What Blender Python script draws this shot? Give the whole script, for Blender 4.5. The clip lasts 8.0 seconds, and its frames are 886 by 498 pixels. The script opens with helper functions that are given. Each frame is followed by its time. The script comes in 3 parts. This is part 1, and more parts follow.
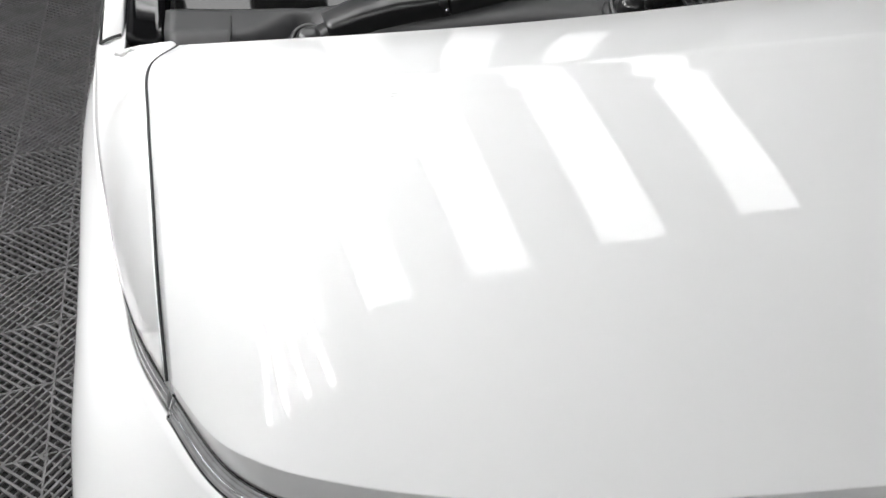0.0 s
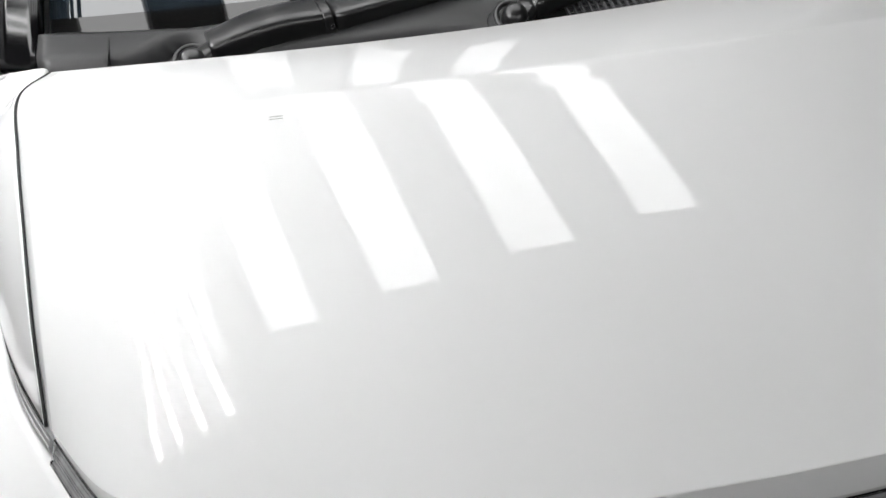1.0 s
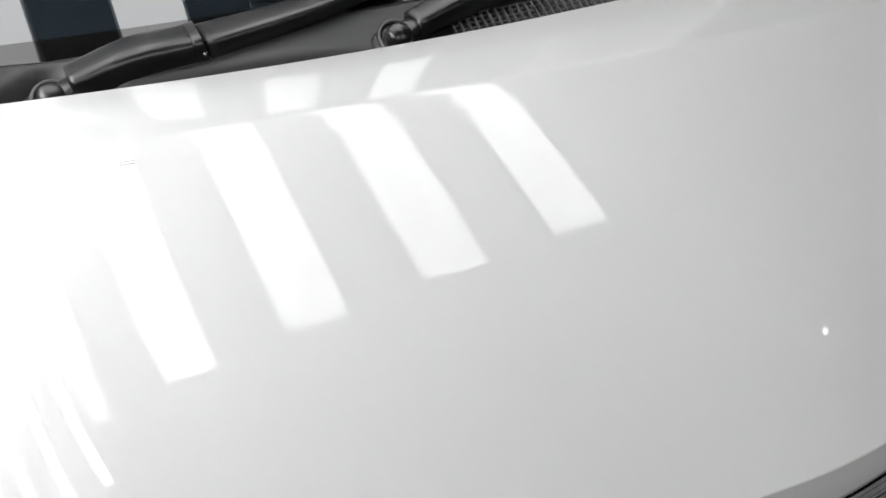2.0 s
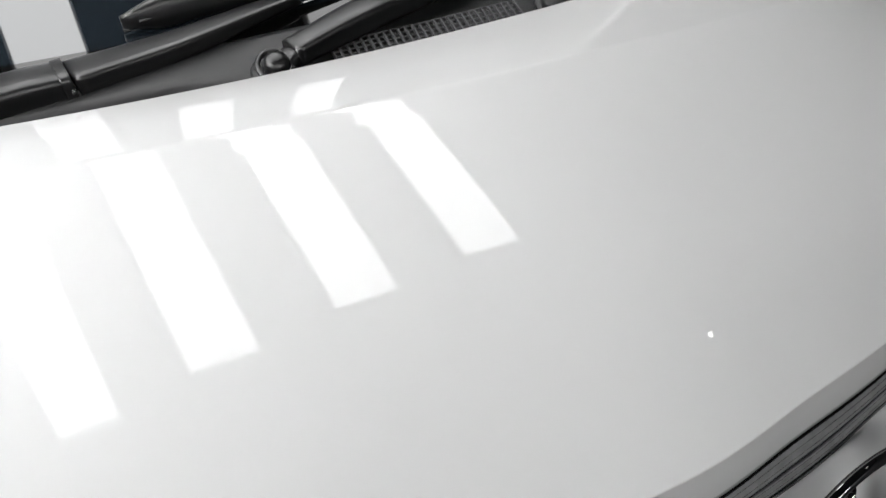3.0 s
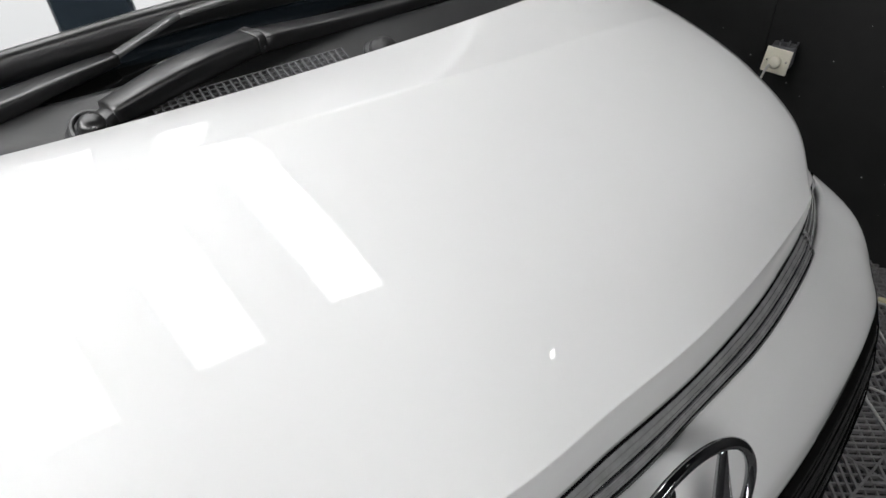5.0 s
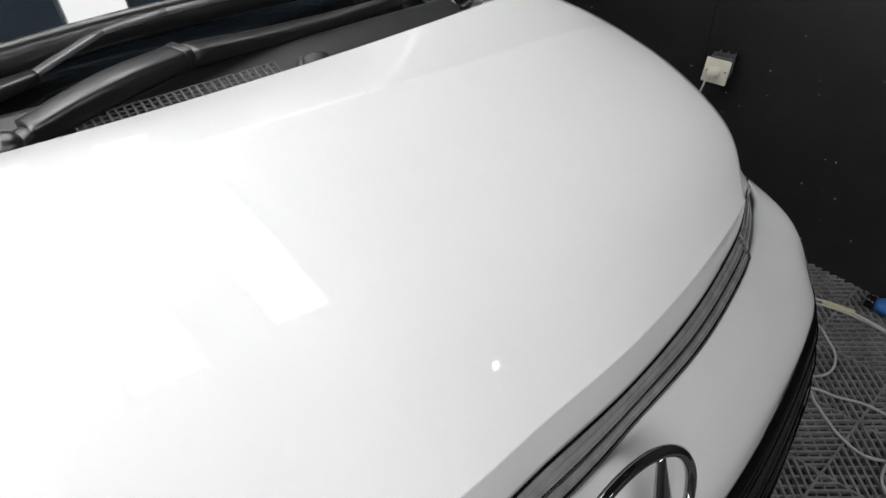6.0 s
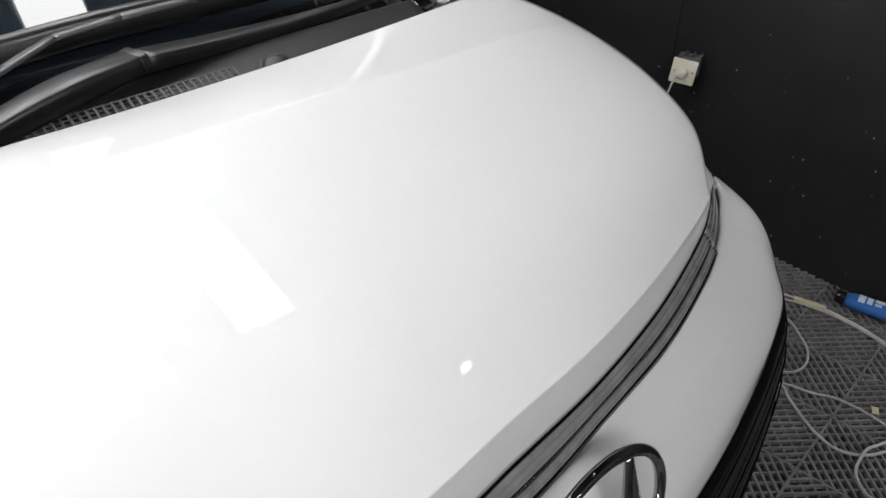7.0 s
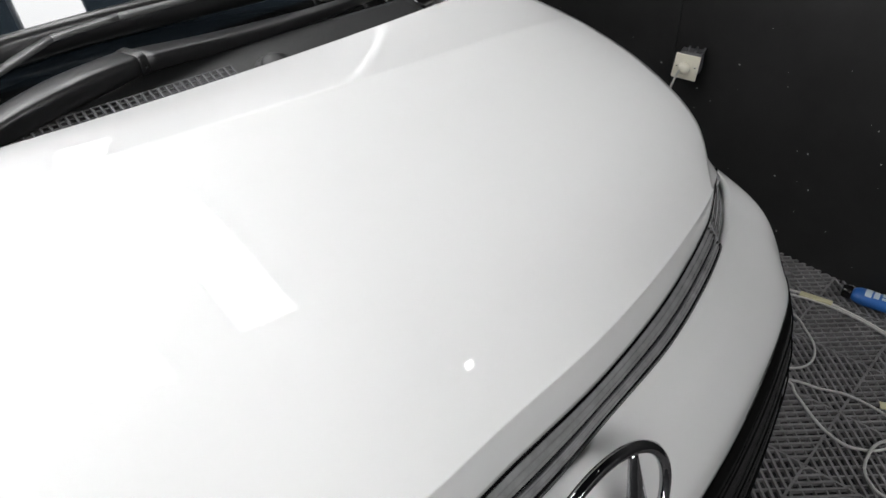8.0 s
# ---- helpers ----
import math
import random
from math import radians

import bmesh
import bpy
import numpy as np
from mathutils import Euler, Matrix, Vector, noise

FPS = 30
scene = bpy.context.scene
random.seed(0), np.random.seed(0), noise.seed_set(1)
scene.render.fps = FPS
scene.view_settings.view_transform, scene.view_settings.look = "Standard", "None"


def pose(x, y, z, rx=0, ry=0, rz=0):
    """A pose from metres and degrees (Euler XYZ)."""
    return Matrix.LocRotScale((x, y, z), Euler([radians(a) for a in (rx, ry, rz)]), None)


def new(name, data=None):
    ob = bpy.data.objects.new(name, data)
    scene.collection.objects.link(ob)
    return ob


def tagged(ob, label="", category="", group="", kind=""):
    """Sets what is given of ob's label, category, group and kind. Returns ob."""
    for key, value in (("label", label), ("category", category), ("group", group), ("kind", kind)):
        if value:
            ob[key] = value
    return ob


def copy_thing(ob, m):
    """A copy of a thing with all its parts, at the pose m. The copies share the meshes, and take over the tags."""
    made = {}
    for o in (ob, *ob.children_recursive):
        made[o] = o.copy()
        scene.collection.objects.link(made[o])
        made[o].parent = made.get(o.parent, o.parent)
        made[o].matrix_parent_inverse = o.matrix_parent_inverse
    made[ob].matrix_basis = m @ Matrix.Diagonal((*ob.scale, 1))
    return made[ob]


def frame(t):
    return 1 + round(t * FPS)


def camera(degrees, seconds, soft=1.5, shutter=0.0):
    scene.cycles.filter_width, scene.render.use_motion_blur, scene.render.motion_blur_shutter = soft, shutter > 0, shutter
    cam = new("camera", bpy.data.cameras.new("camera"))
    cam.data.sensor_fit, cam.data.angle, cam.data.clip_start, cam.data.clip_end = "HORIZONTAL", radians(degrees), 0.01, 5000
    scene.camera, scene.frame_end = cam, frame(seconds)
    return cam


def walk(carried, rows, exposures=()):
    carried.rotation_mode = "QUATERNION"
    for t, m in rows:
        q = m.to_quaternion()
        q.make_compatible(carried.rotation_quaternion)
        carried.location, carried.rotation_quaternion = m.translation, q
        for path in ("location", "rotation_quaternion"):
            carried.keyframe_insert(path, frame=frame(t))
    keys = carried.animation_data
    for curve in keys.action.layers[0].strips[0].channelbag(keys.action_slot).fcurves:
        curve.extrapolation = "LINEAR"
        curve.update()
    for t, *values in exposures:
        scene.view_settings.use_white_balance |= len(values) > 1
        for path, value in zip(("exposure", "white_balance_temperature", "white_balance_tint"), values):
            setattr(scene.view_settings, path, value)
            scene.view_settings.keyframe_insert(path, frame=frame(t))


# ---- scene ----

# ------------------------------------------------------------- camera and walk
cam = camera(60.0, 8.0, soft=1.5)
# seconds, place, heading, pitch, roll
PATH = [
    (0, -0.5295, -0.7685, 1.6571, -8.180, -42.616, -2.921),
    (0.5, -0.5069, -0.7718, 1.6643, -11.412, -42.619, -2.089),
    (1, -0.4796, -0.7662, 1.6698, -15.142, -42.725, -1.438),
    (1.5, -0.4396, -0.7277, 1.6671, -18.207, -42.912, -1.065),
    (3, -0.3205, -0.7514, 1.6573, -26.493, -40.821, -0.474),
    (3.5, -0.2915, -0.7761, 1.6566, -28.797, -39.944, -0.680),
    (4, -0.2654, -0.7872, 1.6477, -30.801, -38.896, -0.712),
    (4.5, -0.2497, -0.7965, 1.6431, -33.269, -37.990, -0.532),
    (5, -0.2368, -0.8049, 1.6438, -35.245, -37.083, -0.323),
    (6.5, -0.1905, -0.8157, 1.6178, -40.348, -35.437, 0.286),
    (7, -0.1834, -0.8175, 1.6127, -40.996, -35.249, 0.048),
    (7.5, -0.1809, -0.8165, 1.6083, -40.827, -35.233, -0.547),
    (8, -0.1757, -0.8169, 1.6038, -40.558, -35.229, -0.864),
]


def eye_pose(x, y, z, yaw, pitch, roll):
    return pose(x, y, z, 0, 0, yaw) @ pose(0, 0, 0, 90 + pitch, 0, 0) @ pose(0, 0, 0, 0, 0, roll)


EXPOSURE = [(0.0, -0.72), (1.5, -0.85), (3.0, -0.65), (3.5, -0.52), (5.0, -0.25), (6.5, -0.1), (8.0, -0.08)]
walk(cam, [(row[0], eye_pose(*row[1:])) for row in PATH], EXPOSURE)

# ------------------------------------------------------------- world and light
CEIL = 2.9
world = bpy.data.worlds.new("world")
scene.world = world
world.use_nodes = True
world.node_tree.nodes["Background"].inputs[0].default_value = (0.9, 0.95, 1.0, 1)
world.node_tree.nodes["Background"].inputs[1].default_value = 0.02


# ------------------------------------------------------------- materials
def material(name, base, rough=0.5, metal=0.0, coat=0.0, bump=0.0, scale=200.0, vary=0.0, vscale=3.0, ior=1.5, rough_vary=0.0, spec=0.5):
    m = bpy.data.materials.new(name)
    m.use_nodes = True
    nt = m.node_tree
    b = nt.nodes["Principled BSDF"]
    b.inputs["Base Color"].default_value = (*base, 1)
    b.inputs["Roughness"].default_value = rough
    b.inputs["Metallic"].default_value = metal
    b.inputs["IOR"].default_value = ior
    b.inputs["Specular IOR Level"].default_value = spec
    b.inputs["Coat Weight"].default_value = coat
    b.inputs["Coat Roughness"].default_value = 0.006
    tc = nt.nodes.new("ShaderNodeTexCoord")
    if vary:
        n = nt.nodes.new("ShaderNodeTexNoise")
        n.inputs["Scale"].default_value = vscale
        n.inputs["Detail"].default_value = 8
        n.inputs["Roughness"].default_value = 0.65
        nt.links.new(tc.outputs["Object"], n.inputs["Vector"])
        r = nt.nodes.new("ShaderNodeMapRange")
        r.inputs[1].default_value, r.inputs[2].default_value = 0.3, 0.7
        r.inputs[3].default_value, r.inputs[4].default_value = 1 - vary, 1 + vary
        nt.links.new(n.outputs["Fac"], r.inputs[0])
        mx = nt.nodes.new("ShaderNodeMix")
        mx.data_type, mx.blend_type = "RGBA", "MULTIPLY"
        mx.inputs[0].default_value = 1
        mx.inputs[6].default_value = (*base, 1)
        nt.links.new(r.outputs[0], mx.inputs[7])
        nt.links.new(mx.outputs[2], b.inputs["Base Color"])
    if rough_vary:
        n2 = nt.nodes.new("ShaderNodeTexNoise")
        n2.inputs["Scale"].default_value = vscale * 2.3
        n2.inputs["Detail"].default_value = 6
        nt.links.new(tc.outputs["Object"], n2.inputs["Vector"])
        r2 = nt.nodes.new("ShaderNodeMapRange")
        r2.inputs[3].default_value, r2.inputs[4].default_value = max(rough - rough_vary, 0.01), rough + rough_vary
        nt.links.new(n2.outputs["Fac"], r2.inputs[0])
        nt.links.new(r2.outputs[0], b.inputs["Roughness"])
    if bump:
        n3 = nt.nodes.new("ShaderNodeTexNoise")
        n3.inputs["Scale"].default_value = scale
        n3.inputs["Detail"].default_value = 4
        nt.links.new(tc.outputs["Object"], n3.inputs["Vector"])
        bp = nt.nodes.new("ShaderNodeBump")
        bp.inputs["Strength"].default_value = bump
        bp.inputs["Distance"].default_value = 0.002
        nt.links.new(n3.outputs["Fac"], bp.inputs["Height"])
        nt.links.new(bp.outputs[0], b.inputs["Normal"])
    return m


def glow(name, colour, strength):
    m = bpy.data.materials.new(name)
    m.use_nodes = True
    nt = m.node_tree
    nt.nodes.remove(nt.nodes["Principled BSDF"])
    e = nt.nodes.new("ShaderNodeEmission")
    e.inputs[0].default_value = (*colour, 1)
    e.inputs[1].default_value = strength
    nt.links.new(e.outputs[0], nt.nodes["Material Output"].inputs[0])
    return m


WHITE = material("white_paint", (0.82, 0.82, 0.82), 0.5, coat=1.0, vary=0.012, vscale=2.0, spec=0.0)
BLACKGLOSS = material("black_gloss", (0.004, 0.004, 0.0045), 0.16, coat=0.0, vary=0.1, vscale=20)
GRILLE = material("grille_plastic", (0.003, 0.003, 0.003), 0.25, spec=0.25)
PLASTIC = material("black_plastic", (0.022, 0.022, 0.023), 0.42, bump=0.25, scale=900, vary=0.15, vscale=12, rough_vary=0.08)
COWL = material("cowl_plastic", (0.027, 0.027, 0.028), 0.40, bump=0.25, scale=900, vary=0.12, vscale=12, rough_vary=0.06)
GREYPLASTIC = material("grey_plastic", (0.10, 0.10, 0.105), 0.5, bump=0.3, scale=900, vary=0.15, vscale=12)
ARMMETAL = material("satin_black_metal", (0.010, 0.010, 0.0105), 0.32, vary=0.12, vscale=25, rough_vary=0.05, spec=0.9)
STRUTMETAL = material("satin_grey_metal", (0.10, 0.10, 0.102), 0.38, vary=0.10, vscale=25, rough_vary=0.05, spec=0.8)
RUBBER = material("rubber", (0.012, 0.012, 0.012), 0.6, bump=0.2, scale=500)
CHROME = material("dark_chrome", (0.38, 0.38, 0.39), 0.06, metal=1.0)
LENS = material("lamp_lens", (0.25, 0.25, 0.255), 0.20, metal=0.0, coat=0.9, vary=0.25, vscale=30)
WALLBLACK = material("black_wall_paint", (0.017, 0.0167, 0.017), 0.55, bump=0.35, scale=160, vary=0.35, vscale=2.5, rough_vary=0.12)
CEILPAINT = material("ceiling_paint", (0.035, 0.036, 0.04), 0.8, vary=0.05)
DARKWALL = material("dark_grey_wall", (0.06, 0.06, 0.062), 0.7, vary=0.2, bump=0.2)
TILE = material("floor_tile_plastic", (0.17, 0.167, 0.17), 0.5, bump=0.3, scale=600, vary=0.28, vscale=9, rough_vary=0.1)
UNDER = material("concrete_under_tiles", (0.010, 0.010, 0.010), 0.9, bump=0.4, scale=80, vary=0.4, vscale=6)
IVORY = material("ivory_plastic", (0.82, 0.78, 0.66), 0.4, vary=0.06, vscale=40, bump=0.05, scale=500)
CABLE = material("grey_cable_sheath", (0.42, 0.42, 0.41), 0.5, vary=0.12, vscale=18)
WHITECABLE = material("white_cable_sheath", (0.6, 0.59, 0.56), 0.45, vary=0.08, vscale=18)
BLUE = material("blue_plastic", (0.03, 0.13, 0.42), 0.3, vary=0.08, vscale=30)
PALE = material("pale_print", (0.6, 0.68, 0.75), 0.4)
PALESPECK = material("pale_speck", (0.55, 0.55, 0.55), 0.7)
CREAMTAPE = material("cream_tape", (0.55, 0.52, 0.33), 0.6, vary=0.1, vscale=60)
PANEL = glow("lamp_panel", (1.0, 1.0, 1.0), 9.0)
FILL = glow("fill_lamp", (1.0, 1.0, 1.0), 27.0)
TUBE = glow("tube_lamp", (1.0, 1.0, 1.0), 34.0)
SPOT = glow("spot_lamp", (1.0, 0.98, 0.94), 30.0)
DIMSPOT = glow("dim_spot", (1.0, 0.98, 0.94), 4.5)
LAMPBODY = material("lamp_housing", (0.7, 0.7, 0.7), 0.5)
TYRE = material("tyre", (0.015, 0.015, 0.015), 0.75, bump=0.3, scale=200)


def glass_material():
    m = bpy.data.materials.new("windscreen_glass")
    m.use_nodes = True
    b = m.node_tree.nodes["Principled BSDF"]
    b.inputs["Base Color"].default_value = (0.012, 0.017, 0.022, 1)
    b.inputs["Roughness"].default_value = 0.02
    b.inputs["IOR"].default_value = 1.85
    b.inputs["Coat Weight"].default_value = 0.0
    return m


GLASS = glass_material()
BORDER = material("black_glass_border", (0.006, 0.006, 0.006), 0.03)


# ------------------------------------------------------------- mesh helpers
def part(name, bm, mat, parent=None, label="", smooth=True, thick=0.0):
    bmesh.ops.recalc_face_normals(bm, faces=bm.faces)
    me = bpy.data.meshes.new(name)
    bm.to_mesh(me)
    bm.free()
    me.materials.append(mat)
    for p in me.polygons:
        p.use_smooth = smooth
    ob = new(name, me)
    if parent:
        ob.parent = parent
    if label:
        tagged(ob, label)
    if thick:
        mod = ob.modifiers.new("thickness", "SOLIDIFY")
        mod.thickness, mod.offset = thick, -1
    return ob


def empty(name, m=None):
    ob = new(name)
    if m:
        ob.matrix_basis = m
    return ob


def add_box(bm, lo, hi, m=None, bevel=0.0):
    ret = bmesh.ops.create_cube(bm, size=1)
    vs = ret["verts"]
    for v in vs:
        for k in range(3):
            v.co[k] = lo[k] + (v.co[k] + 0.5) * (hi[k] - lo[k])
    if bevel:
        es = {e for v in vs for e in v.link_edges}
        r = bmesh.ops.bevel(bm, geom=list(es), offset=bevel, segments=2, affect="EDGES", profile=0.6)
        vs = list({v for f in r["faces"] for v in f.verts} | {v for v in vs if v.is_valid})
    if m:
        for v in vs:
            v.co = m @ v.co
    return vs


def box(lo, hi, m=None, bevel=0.0):
    bm = bmesh.new()
    add_box(bm, lo, hi, m, bevel)
    return bm


def surface(f, nu, nv, us=None, vs=None):
    """A grid sheet from f(u, v), u and v from 0 to 1."""
    bm = bmesh.new()
    us = us or [i / nu for i in range(nu + 1)]
    vs = vs or [j / nv for j in range(nv + 1)]
    g = [[bm.verts.new(f(u, v)) for v in vs] for u in us]
    for i in range(len(us) - 1):
        for j in range(len(vs) - 1):
            bm.faces.new((g[i][j], g[i + 1][j], g[i + 1][j + 1], g[i][j + 1]))
    return bm


def spline(keys, t):
    """A smooth curve through the keys, t from 0 to 1 (Catmull-Rom)."""
    n = len(keys) - 1
    x = min(max(t, 0), 1) * n
    i = min(int(x), n - 1)
    w = x - i
    p1, p2 = Vector(keys[i]), Vector(keys[i + 1])
    p0 = Vector(keys[i - 1]) if i > 0 else p1 * 2 - p2
    p3 = Vector(keys[i + 2]) if i + 2 <= n else p2 * 2 - p1
    return 0.5 * (2 * p1 + (p2 - p0) * w + (2 * p0 - 5 * p1 + 4 * p2 - p3) * w * w + (3 * p1 - p0 - 3 * p2 + p3) * w ** 3)


def sweep(path, radius, n=10, flat=1.0, closed_ends=True, steps=8):
    """A tube along a smooth path; radius is a number or a function of 0..1; flat squashes it upright."""
    bm = bmesh.new()
    count = (len(path) - 1) * steps
    pts = [spline(path, k / count) for k in range(count + 1)]
    rings = []
    for k, p in enumerate(pts):
        d = (pts[min(k + 1, count)] - pts[max(k - 1, 0)]).normalized()
        side = d.cross(Vector((0, 0, 1)))
        side = side.normalized() if side.length > 1e-4 else Vector((1, 0, 0))
        up = side.cross(d)
        r = radius(k / count) if callable(radius) else radius
        rings.append([bm.verts.new(p + side * math.cos(a) * r + up * math.sin(a) * r * flat) for a in (2 * math.pi * i / n for i in range(n))])
    for a, b in zip(rings, rings[1:]):
        for i in range(n):
            bm.faces.new((a[i], a[(i + 1) % n], b[(i + 1) % n], b[i]))
    if closed_ends:
        bm.faces.new(rings[0])
        bm.faces.new(rings[-1])
    return bm


def dome(centre, radius, height, axis=(0, 0, 1), rings=6, n=20):
    """A turned cap: flat sided, domed on top."""
    bm = bmesh.new()
    q = Vector((0, 0, 1)).rotation_difference(Vector(axis))
    prof = [(radius, 0.0), (radius, height * 0.45)] + [(radius * math.cos(a), height * (0.45 + 0.55 * math.sin(a))) for a in (math.pi / 2 * k / rings for k in range(1, rings))]
    loops = [[bm.verts.new(Vector(centre) + q @ Vector((r * math.cos(t), r * math.sin(t), h))) for t in (2 * math.pi * i / n for i in range(n))] for r, h in prof]
    for a, b in zip(loops, loops[1:]):
        for i in range(n):
            bm.faces.new((a[i], a[(i + 1) % n], b[(i + 1) % n], b[i]))
    bm.faces.new(loops[-1])
    bm.faces.new(loops[0])
    return bm


# ------------------------------------------------------------- the room
ROOM = dict(x0=-3.6, x1=2.185, y0=-3.4, y1=5.6)


def build_room():
    x0, x1, y0, y1 = ROOM["x0"], ROOM["x1"], ROOM["y0"], ROOM["y1"]
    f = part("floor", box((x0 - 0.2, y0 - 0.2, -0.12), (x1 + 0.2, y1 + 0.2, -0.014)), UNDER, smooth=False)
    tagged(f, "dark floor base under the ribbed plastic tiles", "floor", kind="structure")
    w = part("wall_east", box((x1, y0, -0.014), (x1 + 0.15, 0.64, CEIL)), WALLBLACK, smooth=False)
    tagged(w, "matt black painted wall with fine white specks", "wall", kind="structure")
    part("wall_panel", box((x1 - 0.004, 0.646, -0.014), (x1 + 0.15, y1, CEIL)), WALLBLACK, w, smooth=False)
    part("seam_strip", box((x1 + 0.0015, 0.64, -0.014), (x1 + 0.14, 0.646, CEIL)), WALLBLACK, w, smooth=False)
    w2 = part("wall_west", box((x0 - 0.15, y0, -0.014), (x0, y1, CEIL)), DARKWALL, smooth=False)
    tagged(w2, "dark grey painted wall beside the van", "wall", kind="structure")
    w3 = part("wall_north", box((x0 - 0.15, y1, -0.014), (x1 + 0.15, y1 + 0.15, CEIL)), DARKWALL, smooth=False)
    tagged(w3, "dark grey painted wall behind the van", "wall", kind="structure")
    w4 = part("wall_south", box((x0 - 0.15, y0 - 0.15, -0.014), (x1 + 0.15, y0, CEIL)), DARKWALL, smooth=False)
    tagged(w4, "dark grey painted wall facing the van's front", "wall", kind="structure")
    c = part("ceiling", box((x0 - 0.15, y0 - 0.15, CEIL), (x1 + 0.15, y1 + 0.15, CEIL + 0.12)), CEILPAINT, smooth=False)
    tagged(c, "black painted ceiling carrying long lamp panels", "ceiling", kind="structure")


build_room()


# ------------------------------------------------------------- ceiling lamps
def lamp_panel(m, length, width):
    """A long flat lamp hung just under the ceiling, along local y."""
    root = empty("ceiling_light", m)
    tagged(root, "long white lit panel lamp under the ceiling", "ceiling light", "panel lamps")
    part("housing", box((-width / 2 - 0.012, -length / 2 - 0.012, 0.0), (width / 2 + 0.012, length / 2 + 0.012, 0.05), bevel=0.004), LAMPBODY, root, smooth=False)
    part("diffuser", box((-width / 2, -length / 2, -0.006), (width / 2, length / 2, -0.0005)), PANEL, root, smooth=False)
    return root


first = lamp_panel(pose(0.66, 1.51, CEIL - 0.055, 0, 0, 0.1), 2.4, 0.256)
for k in range(1, 5):
    copy_thing(first, pose(0.66 - 0.578 * k, 1.51 - 0.072 * k, CEIL - 0.055, 0, 0, 0.1))


def fill_lamp(m):
    """A bright fill panel added under the ceiling, kept out of sight."""
    root = empty("fill_light", m)
    tagged(root, "added white fill lamp panel under the ceiling, unseen", "work light", "work lamps")
    part("housing", box((-0.162, -0.812, 0.0), (0.162, 0.812, 0.05), bevel=0.004), LAMPBODY, root, smooth=False)
    part("diffuser", box((-0.15, -0.8, -0.006), (0.15, 0.8, -0.0005)), FILL, root, smooth=False)
    return root


# added fill: three in front for nose and lip, two for the left floor
bright = fill_lamp(pose(-2.1, -2.5, CEIL - 0.055, 0, 0, 90))
for lx, ly, turn in ((-0.5, -3.05, 90), (1.3, -3.05, 90), (-2.35, 1.2, 0), (-2.6, 3.1, 0)):
    copy_thing(bright, pose(lx, ly, CEIL - 0.055, 0, 0, turn))


def tube_lamp(m, length=0.9, count=4):
    """A bank of bare tubes under a slim tray, hung by two wires beside the van; it shines along local -z."""
    root = empty("hanging_tube_light", m)
    tagged(root, "white lit tube lamp hung close beside the bonnet", "tube light")
    half = length / 2
    part("tray", box((-0.20, -half - 0.03, 0.03), (0.20, half + 0.03, 0.055), bevel=0.004), LAMPBODY, root, smooth=False)
    for k in range(count):
        x = -0.15 + 0.10 * k
        tube = part("tube", sweep([(x, -half, 0.0), (x, 0, 0.0), (x, half, 0.0)], 0.013, 12, steps=2), TUBE, root, "bare white lit tube")
        for e in (-1, 1):
            part("tube_cap", box((x - 0.016, e * half - 0.018, -0.016), (x + 0.016, e * half + 0.018, 0.03), bevel=0.003), LAMPBODY, tube, smooth=False)
    up = m.inverted().to_3x3() @ Vector((0, 0, 1))
    for y in (-half * 0.8, half * 0.8):
        a = Vector((0, y, 0.055))
        rise = (CEIL - 0.064 - (m @ a).z) * up
        part("wire", sweep([tuple(a), tuple(a + rise * 0.5), tuple(a + rise)], 0.002, 6, steps=1), RUBBER, root)
    return root


tube_lamp(pose(-1.14, 0.10, 1.70, 0, -42, 4))


def spot_lamp(x, y, r, glass):
    root = empty("spot_light", pose(x, y, CEIL - 0.03))
    tagged(root, "small square bright spot lamp in the ceiling", "spot light", "spot lamps")
    part("rim", box((-r - 0.008, -r - 0.008, -0.002), (r + 0.008, r + 0.008, 0.03), bevel=0.002), LAMPBODY, root, smooth=False)
    part("lens", box((-r, -r, -0.007), (r, r, -0.0025)), glass, root, smooth=False)


spot_lamp(1.70, -0.625, 0.024, SPOT)
spot_lamp(1.71, -0.77, 0.034, DIMSPOT)

# ------------------------------------------------------------- the van's front
van = empty("van", pose(0, 0, 0))
tagged(van, "glossy white van with a light strip across its nose", "van")


def cowl_edge(x):
    return 0.152 + 0.129 * x * x + 0.023 * x ** 4, 1.176 - 0.018 * x * x


# upper and lower edge of the light strip, right half, from the middle to the tip
BAR_TOP = [(0, -0.540, 1.066), (0.22, -0.519, 1.061), (0.42, -0.478, 1.049), (0.58, -0.418, 1.033), (0.675, -0.352, 1.020),
           (0.745, -0.235, 1.011), (0.80, -0.12, 0.990), (0.837, -0.015, 0.972)]
BAR_LOW = [(0, -0.545, 1.014), (0.22, -0.525, 1.010), (0.43, -0.484, 1.010), (0.590, -0.425, 1.004), (0.691, -0.355, 0.994),
           (0.761, -0.235, 0.976), (0.815, -0.12, 0.960), (0.838, -0.014, 0.970)]
JOINT = 5 / 7
BAR_TOP_OFF = [(0, -0.540, 1.066), (0.16, -0.521, 1.060), (0.30, -0.499, 1.048), (0.45, -0.462, 1.032), (0.575, -0.422, 1.021),
               (0.690, -0.378, 1.012), (0.790, -0.326, 0.997), (0.885, -0.273, 0.979)]
BAR_LOW_OFF = [(0, -0.545, 1.014), (0.17, -0.534, 1.004), (0.31, -0.508, 0.994), (0.46, -0.479, 0.983), (0.59, -0.441, 0.976),
               (0.705, -0.397, 0.970), (0.805, -0.342, 0.966), (0.888, -0.270, 0.976)]
